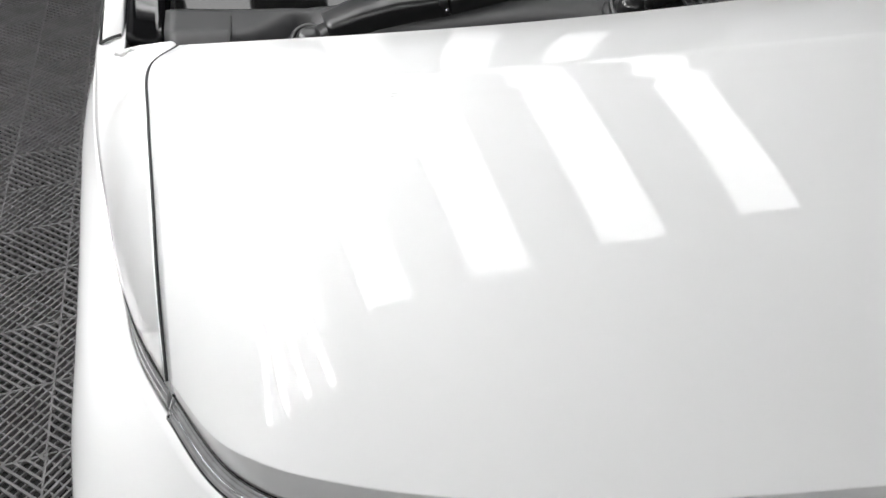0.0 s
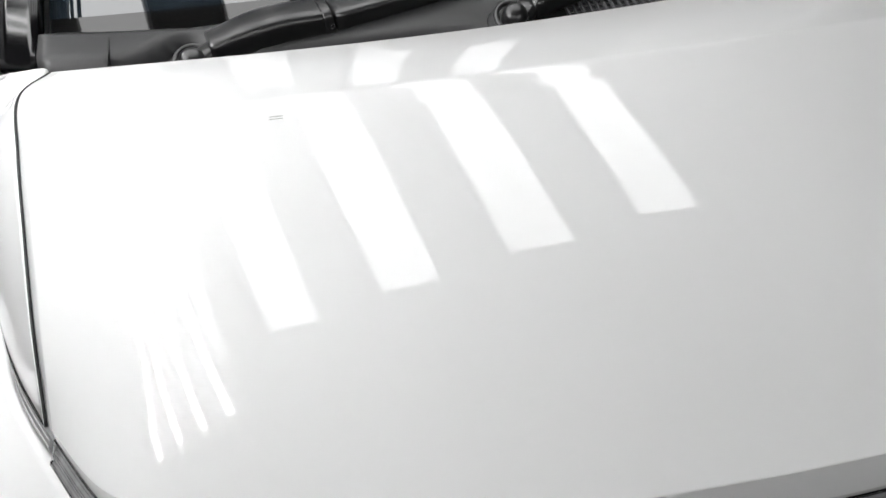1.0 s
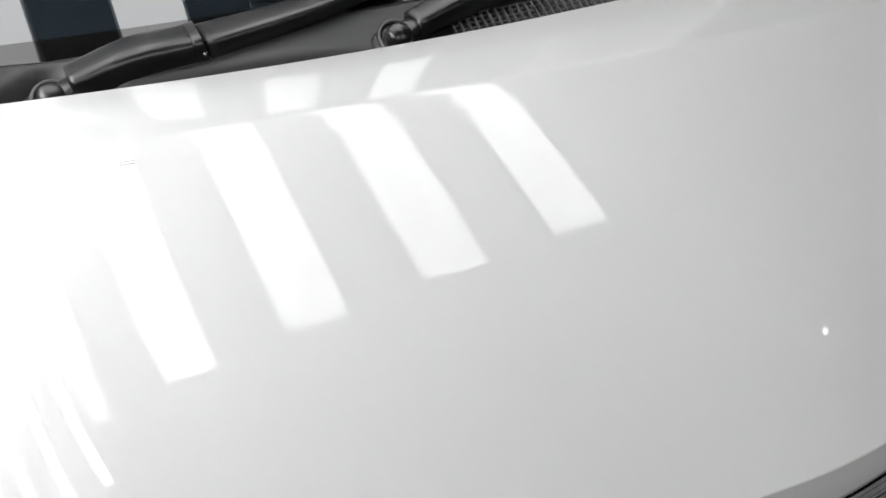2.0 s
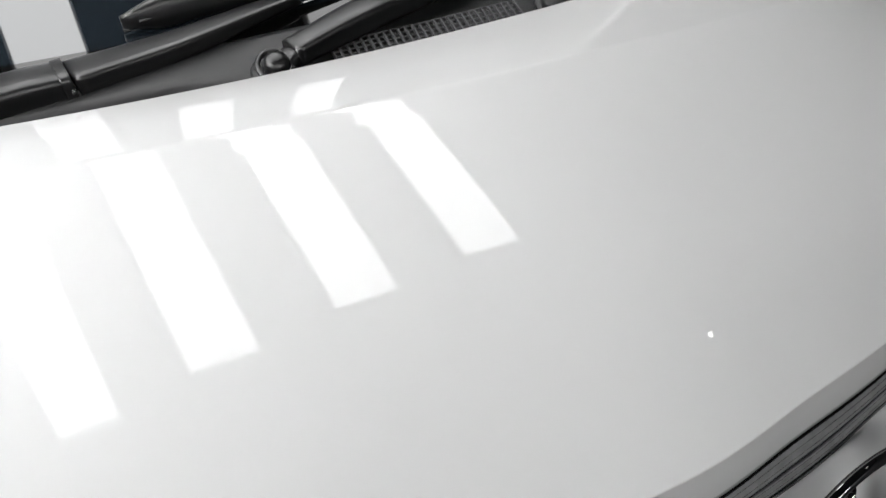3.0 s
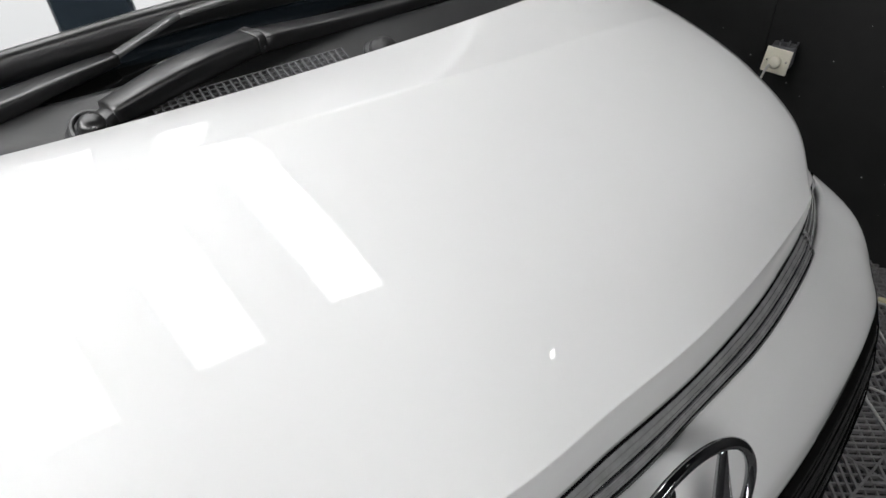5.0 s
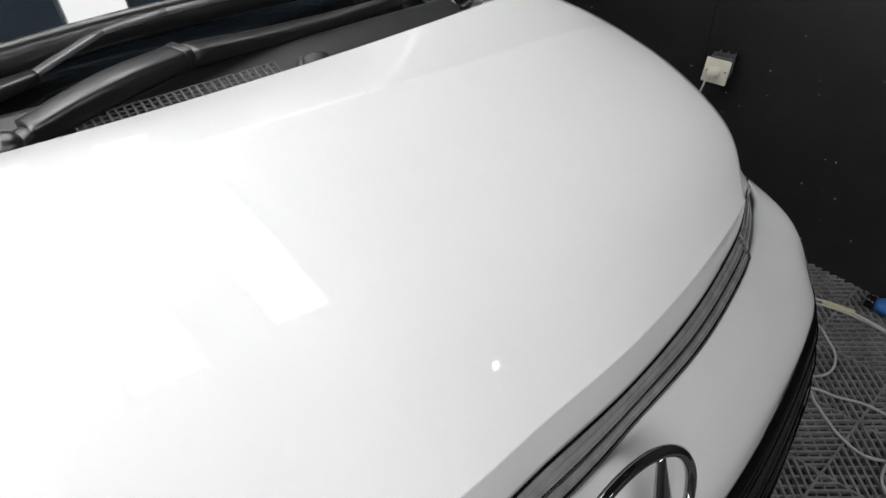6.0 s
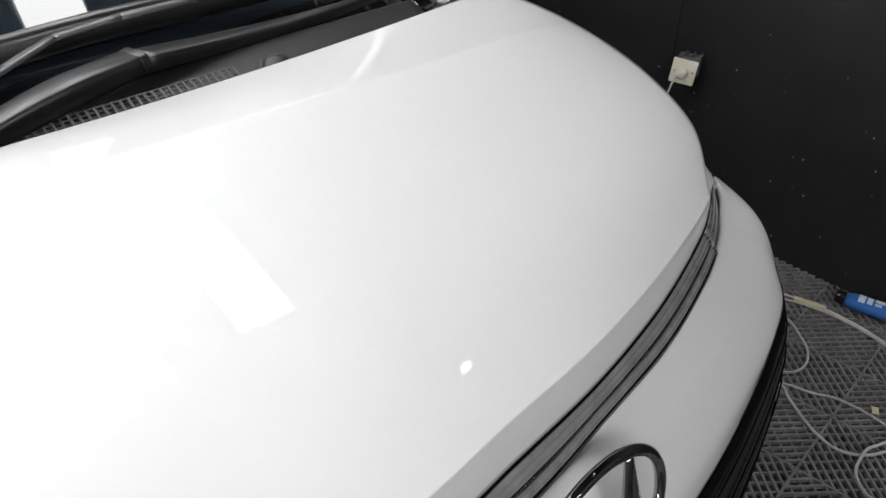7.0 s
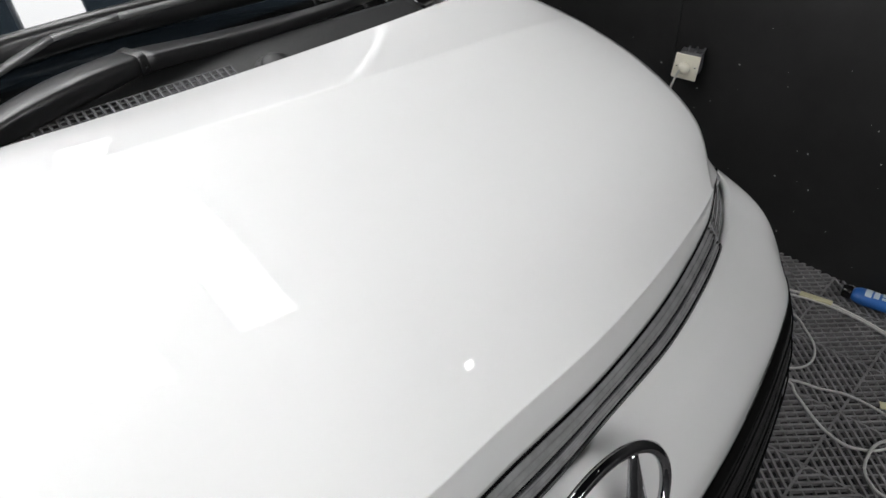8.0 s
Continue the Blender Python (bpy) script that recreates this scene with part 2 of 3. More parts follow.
# side edges of the bonnet, from the windscreen to the front crease
EDGE_LEFT = [(-0.732, 0.238, 1.168), (-0.763, 0.178, 1.172), (-0.757, 0.075, 1.160), (-0.750, -0.035, 1.130), (-0.747, -0.14, 1.085), (-0.744, -0.232, 1.033)]
EDGE_RIGHT = [(0.905, 0.283, 1.155), (0.902, 0.15, 1.152), (0.888, 0.02, 1.142), (0.864, -0.12, 1.120), (0.806, -0.262, 1.090), (0.690, -0.375, 1.062)]


def mirrored(keys, u, off=None):
    """The curve over both halves; u from -1 to 1; off: keys of the off side where they differ."""
    whole = [(-x, y, z) for x, y, z in reversed(keys)] + list(off or keys)[1:]
    return spline(whole, (u + 1) / 2)


def bar_top(u):
    return mirrored(BAR_TOP, u, BAR_TOP_OFF)


def bar_low(u):
    return mirrored(BAR_LOW, u, BAR_LOW_OFF)


def rear_edge(u):
    a, b = Vector(EDGE_LEFT[0]), Vector(EDGE_RIGHT[0])
    x = a.x + (b.x - a.x) * u
    y, z = cowl_edge(x)
    return Vector((x, y, z))


def crease(u):
    """The bonnet's front crease, u from 0 to 1."""
    w = (2 * u - 1) * JOINT
    p = bar_top(w)
    p.z += 0.050 - 0.028 * max(0, abs(2 * u - 1) - 0.75) / 0.25 * (1 if u < 0.5 else 0.0)
    k = min(1, max(0, (u - 0.25) / 0.25)) * min(1, max(0, (1 - u) / 0.2))
    k = k * k * (3 - 2 * k)
    p.z += 0.002 * k
    p.y += 0.003 + 0.004 * k
    return p


def hood_point(u, v):
    """A sheet between the four edges, slightly crowned. u: across, v: 0 at the windscreen, 1 at the front crease."""
    l, r = spline(EDGE_LEFT, v), spline(EDGE_RIGHT, v)
    c0, c1 = rear_edge(u), crease(u)
    p = c0 * (1 - v) + c1 * v + l * (1 - u) + r * u
    p -= (rear_edge(0) * (1 - u) + rear_edge(1) * u) * (1 - v) + (crease(0) * (1 - u) + crease(1) * u) * v
    a = 2 * u - 1
    crown = bulge(a, v)
    mid = middle_height(v)
    fall = 0.30 * a * a + 0.22 * a ** 4 + 0.48 * a ** 6
    z = mid + (r.z - l.z) / 2 * a ** 3 + ((l.z + r.z) / 2 - mid) * fall
    end = 1.116 + (crease(1).z - crease(0).z) / 2 * a ** 3 + ((crease(0).z + crease(1).z) / 2 - 1.116) * fall
    p.z = z + (c1.z - end) * v ** 4 + crown
    return p


FOLD = 0.34
RIDGE = 0.39


def bulge(a, v):
    """The bonnet's crown, weaker towards the off side, with a soft ridge line across it."""
    k = min(1, max(0, (a + 0.25) / 1.25))
    side = (1 - a * a) * (1 - 0.85 * k * k * (3 - 2 * k))
    fade = min(1, max(0, (0.35 - a) / 0.5)) * min(1, (1 + a) / 0.3)
    rise = 4 * v * (1 - v) if v > FOLD else 0.8976 * v / FOLD * (1.25 - 0.25 * v / FOLD)
    return 0.040 * side * rise + 0.0003 * fade * math.exp(-((v - RIDGE) / 0.012) ** 2)


def middle_height(v):
    """Height along the bonnet's middle: a flat band behind a soft fold, then the fall to the nose."""
    top = 1.196
    w = max(0, v - FOLD) / (1 - FOLD)
    return 1.176 + 0.020 * min(1, v / FOLD) - (top - 1.116) * (1.084 * w - 0.084 * w * w)


def hood_lip(u, v):
    """From the crease down to the light strip."""
    p = hood_point(u, 1)
    e = bar_top((2 * u - 1) * JOINT)
    e.z += 0.003
    mid = (p + e) / 2 + Vector((0, -0.0025, 0.001))
    return p * (1 - v) ** 2 + mid * 2 * v * (1 - v) + e * v * v


def build_hood():
    vs = [0.0, 0.006] + [j / 60 for j in range(1, 20)] + [FOLD - 0.012, FOLD - 0.004, FOLD + 0.004, FOLD + 0.012] + [RIDGE + 0.004 * j for j in range(-8, 8)] + [j / 60 for j in range(26, 60)] + [0.992, 0.998, 1.0]
    lip = [0.02, 0.06] + [j / 8 for j in range(1, 9)]
    bm = surface(lambda u, v: hood_point(u, v) if v <= 1 else hood_lip(u, v - 1), 110, 0, vs=vs + [1 + w for w in lip])
    return part("hood", bm, WHITE, van, "glossy white bonnet reflecting the ceiling lamps", thick=0.012)


build_hood()


def build_hood_marks():
    for k in range(2):
        def f(u, v):
            a = 0.202 + 0.009 * u
            return hood_point(a, RIDGE - 0.006 + 0.006 * k + 0.0012 * v) + Vector((0, 0, 0.0004))
        part("bonnet_mark", surface(f, 4, 1), CABLE, bpy.data.objects["hood"], thick=0.0004)


build_hood_marks()


def build_light_bar():
    def ribbon(k0, k1, u0, u1, out0, out1, ripple=0.0, bands=4):
        def f(u, v):
            w = u0 + (u1 - u0) * u
            t, l = bar_top(w), bar_low(w)
            p = t + (l - t) * (k0 + (k1 - k0) * v)
            n = Vector((p.x * 0.9, -0.6, 0.1)).normalized()
            return p + n * (out0 + (out1 - out0) * v + ripple * math.sin(v * bands * 2 * math.pi))
        return f
    bar = part("light_strip", surface(ribbon(0, 1, -1, 1, -0.016, -0.016), 120, 4), GRILLE, van, "dark light strip across the nose")
    part("upper_seal", surface(ribbon(-0.01, 0.035, -1, 1, 0.0012, 0.0012), 120, 2), GRILLE, bar, thick=0.004)
    part("upper_lens", surface(ribbon(0.045, 0.46, -JOINT + 0.006, JOINT - 0.006, -0.003, 0.002, 0.0006, 3), 100, 24), LENS, bar, "smoky clear lamp lens", thick=0.006)
    part("middle_seal", surface(ribbon(0.48, 0.60, -JOINT, JOINT, -0.001, -0.001), 100, 2), GRILLE, bar, thick=0.003)
    part("chrome_strip", surface(ribbon(0.535, 0.55, -JOINT + 0.006, JOINT - 0.006, 0.001, 0.001), 100, 2), CHROME, bar, thick=0.002)
    part("lower_lens", surface(ribbon(0.62, 0.82, -JOINT + 0.006, JOINT - 0.006, 0.0, 0.003, 0.0005, 2), 100, 20), LENS, bar, "smoky clear lamp lens", thick=0.006)
    part("lower_trim", surface(ribbon(0.83, 1.0, -JOINT, JOINT, 0.0025, 0.002), 100, 2), BLACKGLOSS, bar, thick=0.003)
    for s in (-1, 1):
        part("end_lens", surface(ribbon(0.10, 0.88, s * (JOINT + 0.010), s * 0.985, -0.003, -0.003, 0.0003, 3), 24, 20), LENS, bar, "smoky clear lamp lens", thick=0.005)
        part("joint_rib", surface(ribbon(0.02, 0.98, s * (JOINT - 0.003), s * (JOINT + 0.004), -0.001, -0.001), 3, 4), LENS, bar, "pale rib between lens and tip", thick=0.003)


build_light_bar()

# rows of the nose and side sheet, right half: under the strip, out to the belt, down to the black grille
SKIN_TOP = BAR_LOW[:-1] + [(0.842, -0.012, 0.966), (0.875, 0.22, 1.06), (0.885, 0.45, 1.11), (0.89, 1.0, 1.13)]
SKIN_MID = [(0, -0.585, 0.965), (0.225, -0.568, 0.958), (0.445, -0.530, 0.943), (0.63, -0.470, 0.925), (0.755, -0.400, 0.908),
            (0.835, -0.280, 0.900), (0.885, -0.15, 0.90), (0.910, -0.01, 0.91), (0.935, 0.22, 0.95), (0.945, 0.45, 0.98), (0.95, 1.0, 0.98)]
SKIN_BELT = [(0, -0.608, 0.89), (0.23, -0.592, 0.882), (0.455, -0.556, 0.866), (0.655, -0.500, 0.850), (0.800, -0.430, 0.832),
             (0.890, -0.310, 0.82), (0.932, -0.16, 0.81), (0.948, -0.01, 0.81), (0.955, 0.22, 0.82), (0.955, 0.45, 0.82), (0.955, 1.0, 0.82)]
SKIN_LOW = [(0, -0.612, 0.82), (0.23, -0.596, 0.812), (0.46, -0.560, 0.796), (0.665, -0.504, 0.772), (0.812, -0.434, 0.745),
            (0.902, -0.314, 0.72), (0.942, -0.16, 0.68), (0.952, -0.01, 0.62), (0.955, 0.22, 0.52), (0.955, 0.45, 0.44), (0.95, 1.0, 0.42)]


SKIN_TOP_OFF = BAR_LOW_OFF[:-1] + [(0.891, -0.268, 0.972), (0.945, -0.06, 1.0), (0.955, 0.30, 1.06), (0.955, 1.0, 1.10)]
SKIN_MID_OFF = [(0, -0.585, 0.965), (0.175, -0.572, 0.957), (0.32, -0.552, 0.945), (0.475, -0.523, 0.933), (0.615, -0.487, 0.925),
                (0.74, -0.443, 0.917), (0.860, -0.395, 0.914), (0.938, -0.312, 0.922), (0.960, -0.08, 0.94), (0.958, 0.30, 0.96), (0.958, 1.0, 0.97)]
SKIN_BELT_OFF = [(0, -0.608, 0.89), (0.18, -0.598, 0.882), (0.33, -0.580, 0.872), (0.49, -0.553, 0.862), (0.64, -0.520, 0.855),
                 (0.775, -0.480, 0.850), (0.884, -0.428, 0.847), (0.954, -0.340, 0.845), (0.968, -0.08, 0.84), (0.965, 0.30, 0.84), (0.965, 1.0, 0.84)]
SKIN_LOW_OFF = [(0, -0.612, 0.82), (0.185, -0.602, 0.812), (0.335, -0.588, 0.806), (0.50, -0.560, 0.797), (0.655, -0.522, 0.787),
                (0.80, -0.478, 0.797), (0.900, -0.434, 0.808), (0.960, -0.350, 0.81), (0.970, -0.08, 0.79), (0.965, 0.30, 0.60), (0.96, 1.0, 0.45)]


def skin_point(u, v):
    rows = [mirrored(a, u, b) for a, b in ((SKIN_TOP, SKIN_TOP_OFF), (SKIN_MID, SKIN_MID_OFF), (SKIN_BELT, SKIN_BELT_OFF), (SKIN_LOW, SKIN_LOW_OFF))]
    return spline([tuple(r) for r in rows], v)


def build_skin():
    part("nose_panel", surface(lambda u, v: skin_point(2 * u - 1, v), 160, 24), WHITE, van, "glossy white nose below the light strip", thick=0.01)

    def grille(u, v):
        w = (2 * u - 1) * 0.74
        p = skin_point(w, 1.0)
        drop = v * 0.30
        return Vector((p.x * (1.004 - 0.02 * v), p.y - 0.004 - 0.030 * math.sin(v * math.pi), p.z - 0.004 - drop))
    part("grille", surface(grille, 100, 12), GRILLE, van, "black front grille", thick=0.012)
    for k in range(6):
        row = [tuple(grille(i / 24, 0.10 + 0.15 * k) + Vector((0, -0.003, 0))) for i in range(25)]
        part("grille_bar", sweep(row, 0.0014, 6, steps=2), GRILLE, bpy.data.objects["grille"])


build_skin()


def build_fenders():
    for s in (-1, 1):
        edge = [Vector((abs(p[0]), p[1], p[2])) for p in (EDGE_LEFT if s < 0 else EDGE_RIGHT)][::-1]
        gap = 0.0052
        low = 0.022 if s > 0 else 0.0
        sink, thick = (0.0105 + low, 0.0065) if s > 0 else (0.0018, 0.0018)
        seal = [(s * (e.x + 0.003 - low / 2), e.y + (0.003 if s < 0 and e.y > 0.2 else 0), e.z - sink) for e in edge]
        part("gap_seal", sweep(seal, thick, 10, steps=6), RUBBER, van)
        inner = [e + Vector((gap - low / 3, 0, -0.002 - low)) for e in edge] + [Vector((max(edge[-1].x, 0.795), 0.285, 1.152)), Vector((max(edge[-1].x, 0.832), 0.35, 1.126)), Vector((max(edge[-1].x, 0.85), 0.80, 1.16))]
        inner[len(edge) - 1].y += 0.014
        inner[len(edge) - 1].x += 0.003
        inner[len(edge) - 2].y += 0.006
        off = ((0.693, -0.377, 1.006), (0.791, -0.324, 0.992), (0.887, -0.268, 0.975), (0.912, -0.10, 0.99), (0.925, 0.05, 1.015), (0.938, 0.20, 1.045), (0.948, 0.44, 1.08), (0.957, 0.80, 1.11))
        outer = [Vector(p) for p in off if s > 0] or [Vector(p) for p in ((0.7475, -0.234, 1.006), (0.801, -0.119, 0.985), (0.839, -0.012, 0.974), (0.858, 0.10, 1.02), (0.872, 0.21, 1.066), (0.880, 0.32, 1.094), (0.885, 0.44, 1.113), (0.89, 0.80, 1.125))]

        def f(u, v):
            a, b = spline(inner, u), spline(outer, u)
            p = a + (b - a) * v
            k = min(1, u * 3)
            p.z += 0.08 * abs(a.z - b.z) * math.sin(math.pi * v) * k
            p.x += 0.003 * math.sin(math.pi * v) * k
            return Vector((s * p.x, p.y, p.z))
        part("fender", surface(f, 48, 16), WHITE, van, "glossy white front wing", thick=0.008)


build_fenders()


def build_cabin():
    def base(x):
        return 0.355 + 0.04 * x + 0.12 * x * x

    def glass(u, v):
        x = (2 * u - 1) * (0.765 - 0.10 * v)
        y = base(x) + 1.30 * v
        return Vector((x, y, 1.115 + 0.66 * v - 0.02 * v * v))
    part("windscreen", surface(lambda u, v: glass(u, v * 1.06 - 0.06), 32, 16), GLASS, van, "dark reflecting windscreen glass", thick=0.006)
    part("glass_border", surface(lambda u, v: glass(u, v * 0.075 - 0.03) + Vector((0, -0.0006, 0.0010)), 32, 2), BORDER, van, "black printed border of the windscreen")
    for s in (-1, 1):
        def pillar(u, v):
            x = 0.776 + 0.058 * u
            return Vector((s * (x - 0.10 * v), 0.346 + 0.42 * (x - 0.776) + 1.30 * v, 1.121 + 0.51 * 1.30 * v))
        part("pillar_trim", surface(pillar, 4, 12), BLACKGLOSS, van, "black pillar trim", thick=0.02)

        def outer(u, v):
            k, drop = min(1, u / 0.6), max(0, u - 0.6) / 0.4
            x = 0.837 + 0.031 * k + 0.014 * drop
            return Vector((s * (x - 0.10 * v), 0.374 - 0.008 * k + 0.03 * drop + 1.34 * v, 1.128 - 0.006 * k * k - 0.13 * drop * drop + 0.51 * 1.34 * v))
        part("pillar", surface(outer, 12, 12), WHITE, van, "white windscreen pillar", thick=0.02)
        foot = [tuple(outer(k / 10, 0.0) + Vector((0, -0.004, 0.003))) for k in range(7)]
        part("pillar_gap", sweep(foot, 0.0024, 8, steps=4), RUBBER, van)
        edge = [tuple(outer(0.62, k / 8) + Vector((0.001 * s, -0.002, 0.001))) for k in range(7)]
        part("pillar_gap", sweep(edge, 0.0022, 8, steps=4), RUBBER, van)

        def side(u, v):
            return Vector((s * (0.955 - 0.22 * max(0, v - 0.45) ** 1.5), 0.9 + 4.0 * u, 0.30 + 1.60 * v))
        part("side_panel", surface(side, 20, 14), WHITE, van, "white body side", thick=0.02)
        for wy in (0.50, 3.7):
            wheel = part("wheel", dome((s * 0.76, wy, 0.34), 0.34, 0.18, (s, 0, 0), n=32), TYRE, van)
            part("rim", dome((s * 0.935, wy, 0.34), 0.22, 0.012, (s, 0, 0), n=28), CHROME, wheel)

    def roof(u, v):
        x = (2 * u - 1) * (0.67 + 0.12 * min(1, v * 3))
        return Vector((x, 1.64 + 3.26 * v, 1.75 + 0.05 * (1 - (2 * u - 1) ** 2)))
    part("roof", surface(roof, 16, 16), WHITE, van, "white roof", thick=0.02)
    part("tailgate", box((-0.93, 4.88, 0.35), (0.93, 4.93, 1.90), bevel=0.02), WHITE, van, smooth=False)
    part("underbody", box((-0.88, -0.36, 0.22), (0.88, 4.85, 0.50), bevel=0.03), PLASTIC, van, "dark underbody", smooth=False)
    part("engine_bay", box((-0.66, -0.34, 0.52), (0.66, 0.36, 0.95), bevel=0.03), PLASTIC, van, smooth=False)


build_cabin()


def build_cowl():
    def f(u, v):
        x = (2 * u - 1) * 0.765
        y0 = cowl_edge(x)[0] - 0.05
        ridge = min(1, max(0, (-0.08 - x) / 0.15))
        y = y0 + (0.36 + 0.03 * x * x - y0) * v
        top = 1.140 + 0.018 * min(1, max(0, (-0.52 - x) / 0.22)) ** 1.5
        dish = 0.60 + 0.32 * math.exp(-((x + 0.56) / 0.055) ** 2)
        up = 1.0 / (1 + math.exp(-(v - dish) * 40))
        shape = ridge * (0.30 * v + 0.70 * up) + (1 - ridge) * (v + 0.06 * math.sin(math.pi * v))
        return Vector((x, y, 1.080 + (top - 1.080) * shape))
    cowl = part("cowl_panel", surface(f, 90, 30), COWL, van, "grey-black plastic cowl below the windscreen", thick=0.006)
    part("cowl_joint", box((-0.6712, 0.262, 1.09), (-0.6692, 0.371, 1.1485)), RUBBER, cowl, smooth=False)


build_cowl()


def strap(path, wide, high, n=16, steps=10, power=0.5):
    """A bar with rounded-square section along a smooth path; wide and high are half sizes, functions of 0..1."""
    bm = bmesh.new()
    count = (len(path) - 1) * steps
    pts = [spline(path, k / count) for k in range(count + 1)]
    rings = []
    for k, p in enumerate(pts):
        d = (pts[min(k + 1, count)] - pts[max(k - 1, 0)]).normalized()
        side = d.cross(Vector((0, 0, 1))).normalized()
        up = side.cross(d)
        w, h = wide(k / count), high(k / count)
        ring = []
        for i in range(n):
            a = 2 * math.pi * (i + 0.5) / n
            c, q = math.cos(a), math.sin(a)
            ring.append(bm.verts.new(p + side * w * math.copysign(abs(c) ** power, c) + up * h * math.copysign(abs(q) ** power, q)))
        rings.append(ring)
    for a, b in zip(rings, rings[1:]):
        for i in range(n):
            bm.faces.new((a[i], a[(i + 1) % n], b[(i + 1) % n], b[i]))
    bm.faces.new(rings[0])
    bm.faces.new(rings[-1])
    return bm


def build_wiper(nut, start, knee, tail, strut, blade, size, collar):
    n0, a0, a1 = Vector(nut), Vector(start), Vector(knee)
    mid = (a0 + a1) / 2 + Vector((0, 0, 0.005))
    arm = part("wiper", strap([start, tuple(mid), knee], lambda t: size * (0.86 + 0.20 * min(1, t * 2.0)), lambda t: size * (0.62 + 0.16 * math.sin(math.pi * t)), power=0.42), ARMMETAL, van, "satin black wiper arm")
    d = (a1 - a0).normalized()
    part("knee_clip", strap([tuple(a1 - d * 0.004), tuple(a1 + d * 0.003), tuple(a1 + d * 0.010)], lambda t: size * 1.10, lambda t: size * 0.68, steps=3, power=0.42), ARMMETAL, arm, "raised clip at the arm's hinge")
    part("hinge_pin", sweep([tuple(a1 + d * 0.010 + Vector((0.001, -size * 1.12, -0.004))), tuple(a1 + d * 0.010 + Vector((0.001, -size * 0.9, -0.004)))], 0.004, 10), CHROME, arm)
    part("arm_tail", strap([tuple(a1 + d * 0.012 + Vector((0, 0, -0.003)))] + tail, lambda t: size * (1.04 - 0.62 * t), lambda t: size * (0.56 - 0.30 * t), power=0.32), ARMMETAL, arm)
    for p, q in zip(strut, strut[1:]):
        part("strut", strap([p, tuple((Vector(p) + Vector(q)) / 2), q], lambda t: 0.0095, lambda t: 0.0045, steps=3, power=0.4), STRUTMETAL, arm, "satin grey blade holder")
    part("pivot_cap", dome(n0 + Vector((0, -0.004, -0.006)), 0.019, 0.026, (0, -0.45, 1), n=28), ARMMETAL, arm, "round cap over the pivot nut")
    part("cap_ring", sweep([tuple(n0 + Vector((0.026 * math.cos(t), 0.026 * math.sin(t), -0.004 + 0.012 * math.sin(t)))) for t in (2 * math.pi * i / 12 for i in range(13))], 0.0042, 8, steps=3), ARMMETAL, arm)
    part("hub", strap([tuple(n0 + Vector((0.012, 0.004, -0.008))), tuple((n0 + a0) / 2 + Vector((0.004, 0.002, -0.004))), tuple(a0 + d * 0.02)], lambda t: 0.026 - 0.010 * t, lambda t: 0.012, power=0.7), ARMMETAL, arm)
    part("pivot_collar", dome(n0 + Vector((0, 0.014, -0.028)), collar, 0.022, (0, -0.25, 1), n=32), PLASTIC, arm, "black round mount in the cowl")
    a, b = Vector(blade[0]), Vector(blade[1])
    bm_path = [tuple(a), tuple((a + b) / 2 + Vector((0, 0.010, 0.010))), tuple(b)]
    part("blade", strap(bm_path, lambda t: 0.015 * min(1, 0.35 + 9 * min(t, 1 - t)), lambda t: 0.025 * min(1, 0.4 + 9 * min(t, 1 - t)), steps=20, power=0.75), ARMMETAL, arm, "long black wiper blade with a spoiler edge")
    ridge = [tuple(Vector(p) + Vector((0, -0.0105, -0.002))) for p in bm_path]
    part("blade_ridge", sweep([tuple(a.lerp(b, 0.03) + Vector((0, -0.0095, 0.0)))] + [ridge[1]] + [tuple(b.lerp(a, 0.03) + Vector((0, -0.0095, 0.0)))], 0.0022, 6, steps=12), PLASTIC, arm)
    part("blade_rubber", sweep([tuple(a + Vector((0, 0.01, -0.018))), tuple((a + b) / 2 + Vector((0, 0.022, -0.010))), tuple(b + Vector((0, 0.01, -0.018)))], 0.005, 6), RUBBER, arm)


build_wiper((-0.560, 0.306, 1.121), (-0.532, 0.314, 1.128), (-0.362, 0.332, 1.146), [(-0.2, 0.362, 1.150), (-0.08, 0.394, 1.158), (0.002, 0.413, 1.164)], [(-0.008, 0.410, 1.165), (0.118, 0.440, 1.199), (0.226, 0.446, 1.206), (0.36, 0.452, 1.207)],
            ((-0.262, 0.425, 1.172), (0.56, 0.472, 1.192)), 0.032, 0.056)
build_wiper((-0.084, 0.256, 1.141), (-0.055, 0.266, 1.146), (0.196, 0.340, 1.168), [(0.375, 0.378, 1.150), (0.56, 0.392, 1.148), (0.74, 0.425, 1.146)], [],
            ((0.62, 0.480, 1.140), (0.78, 0.500, 1.145)), 0.026, 0.036)


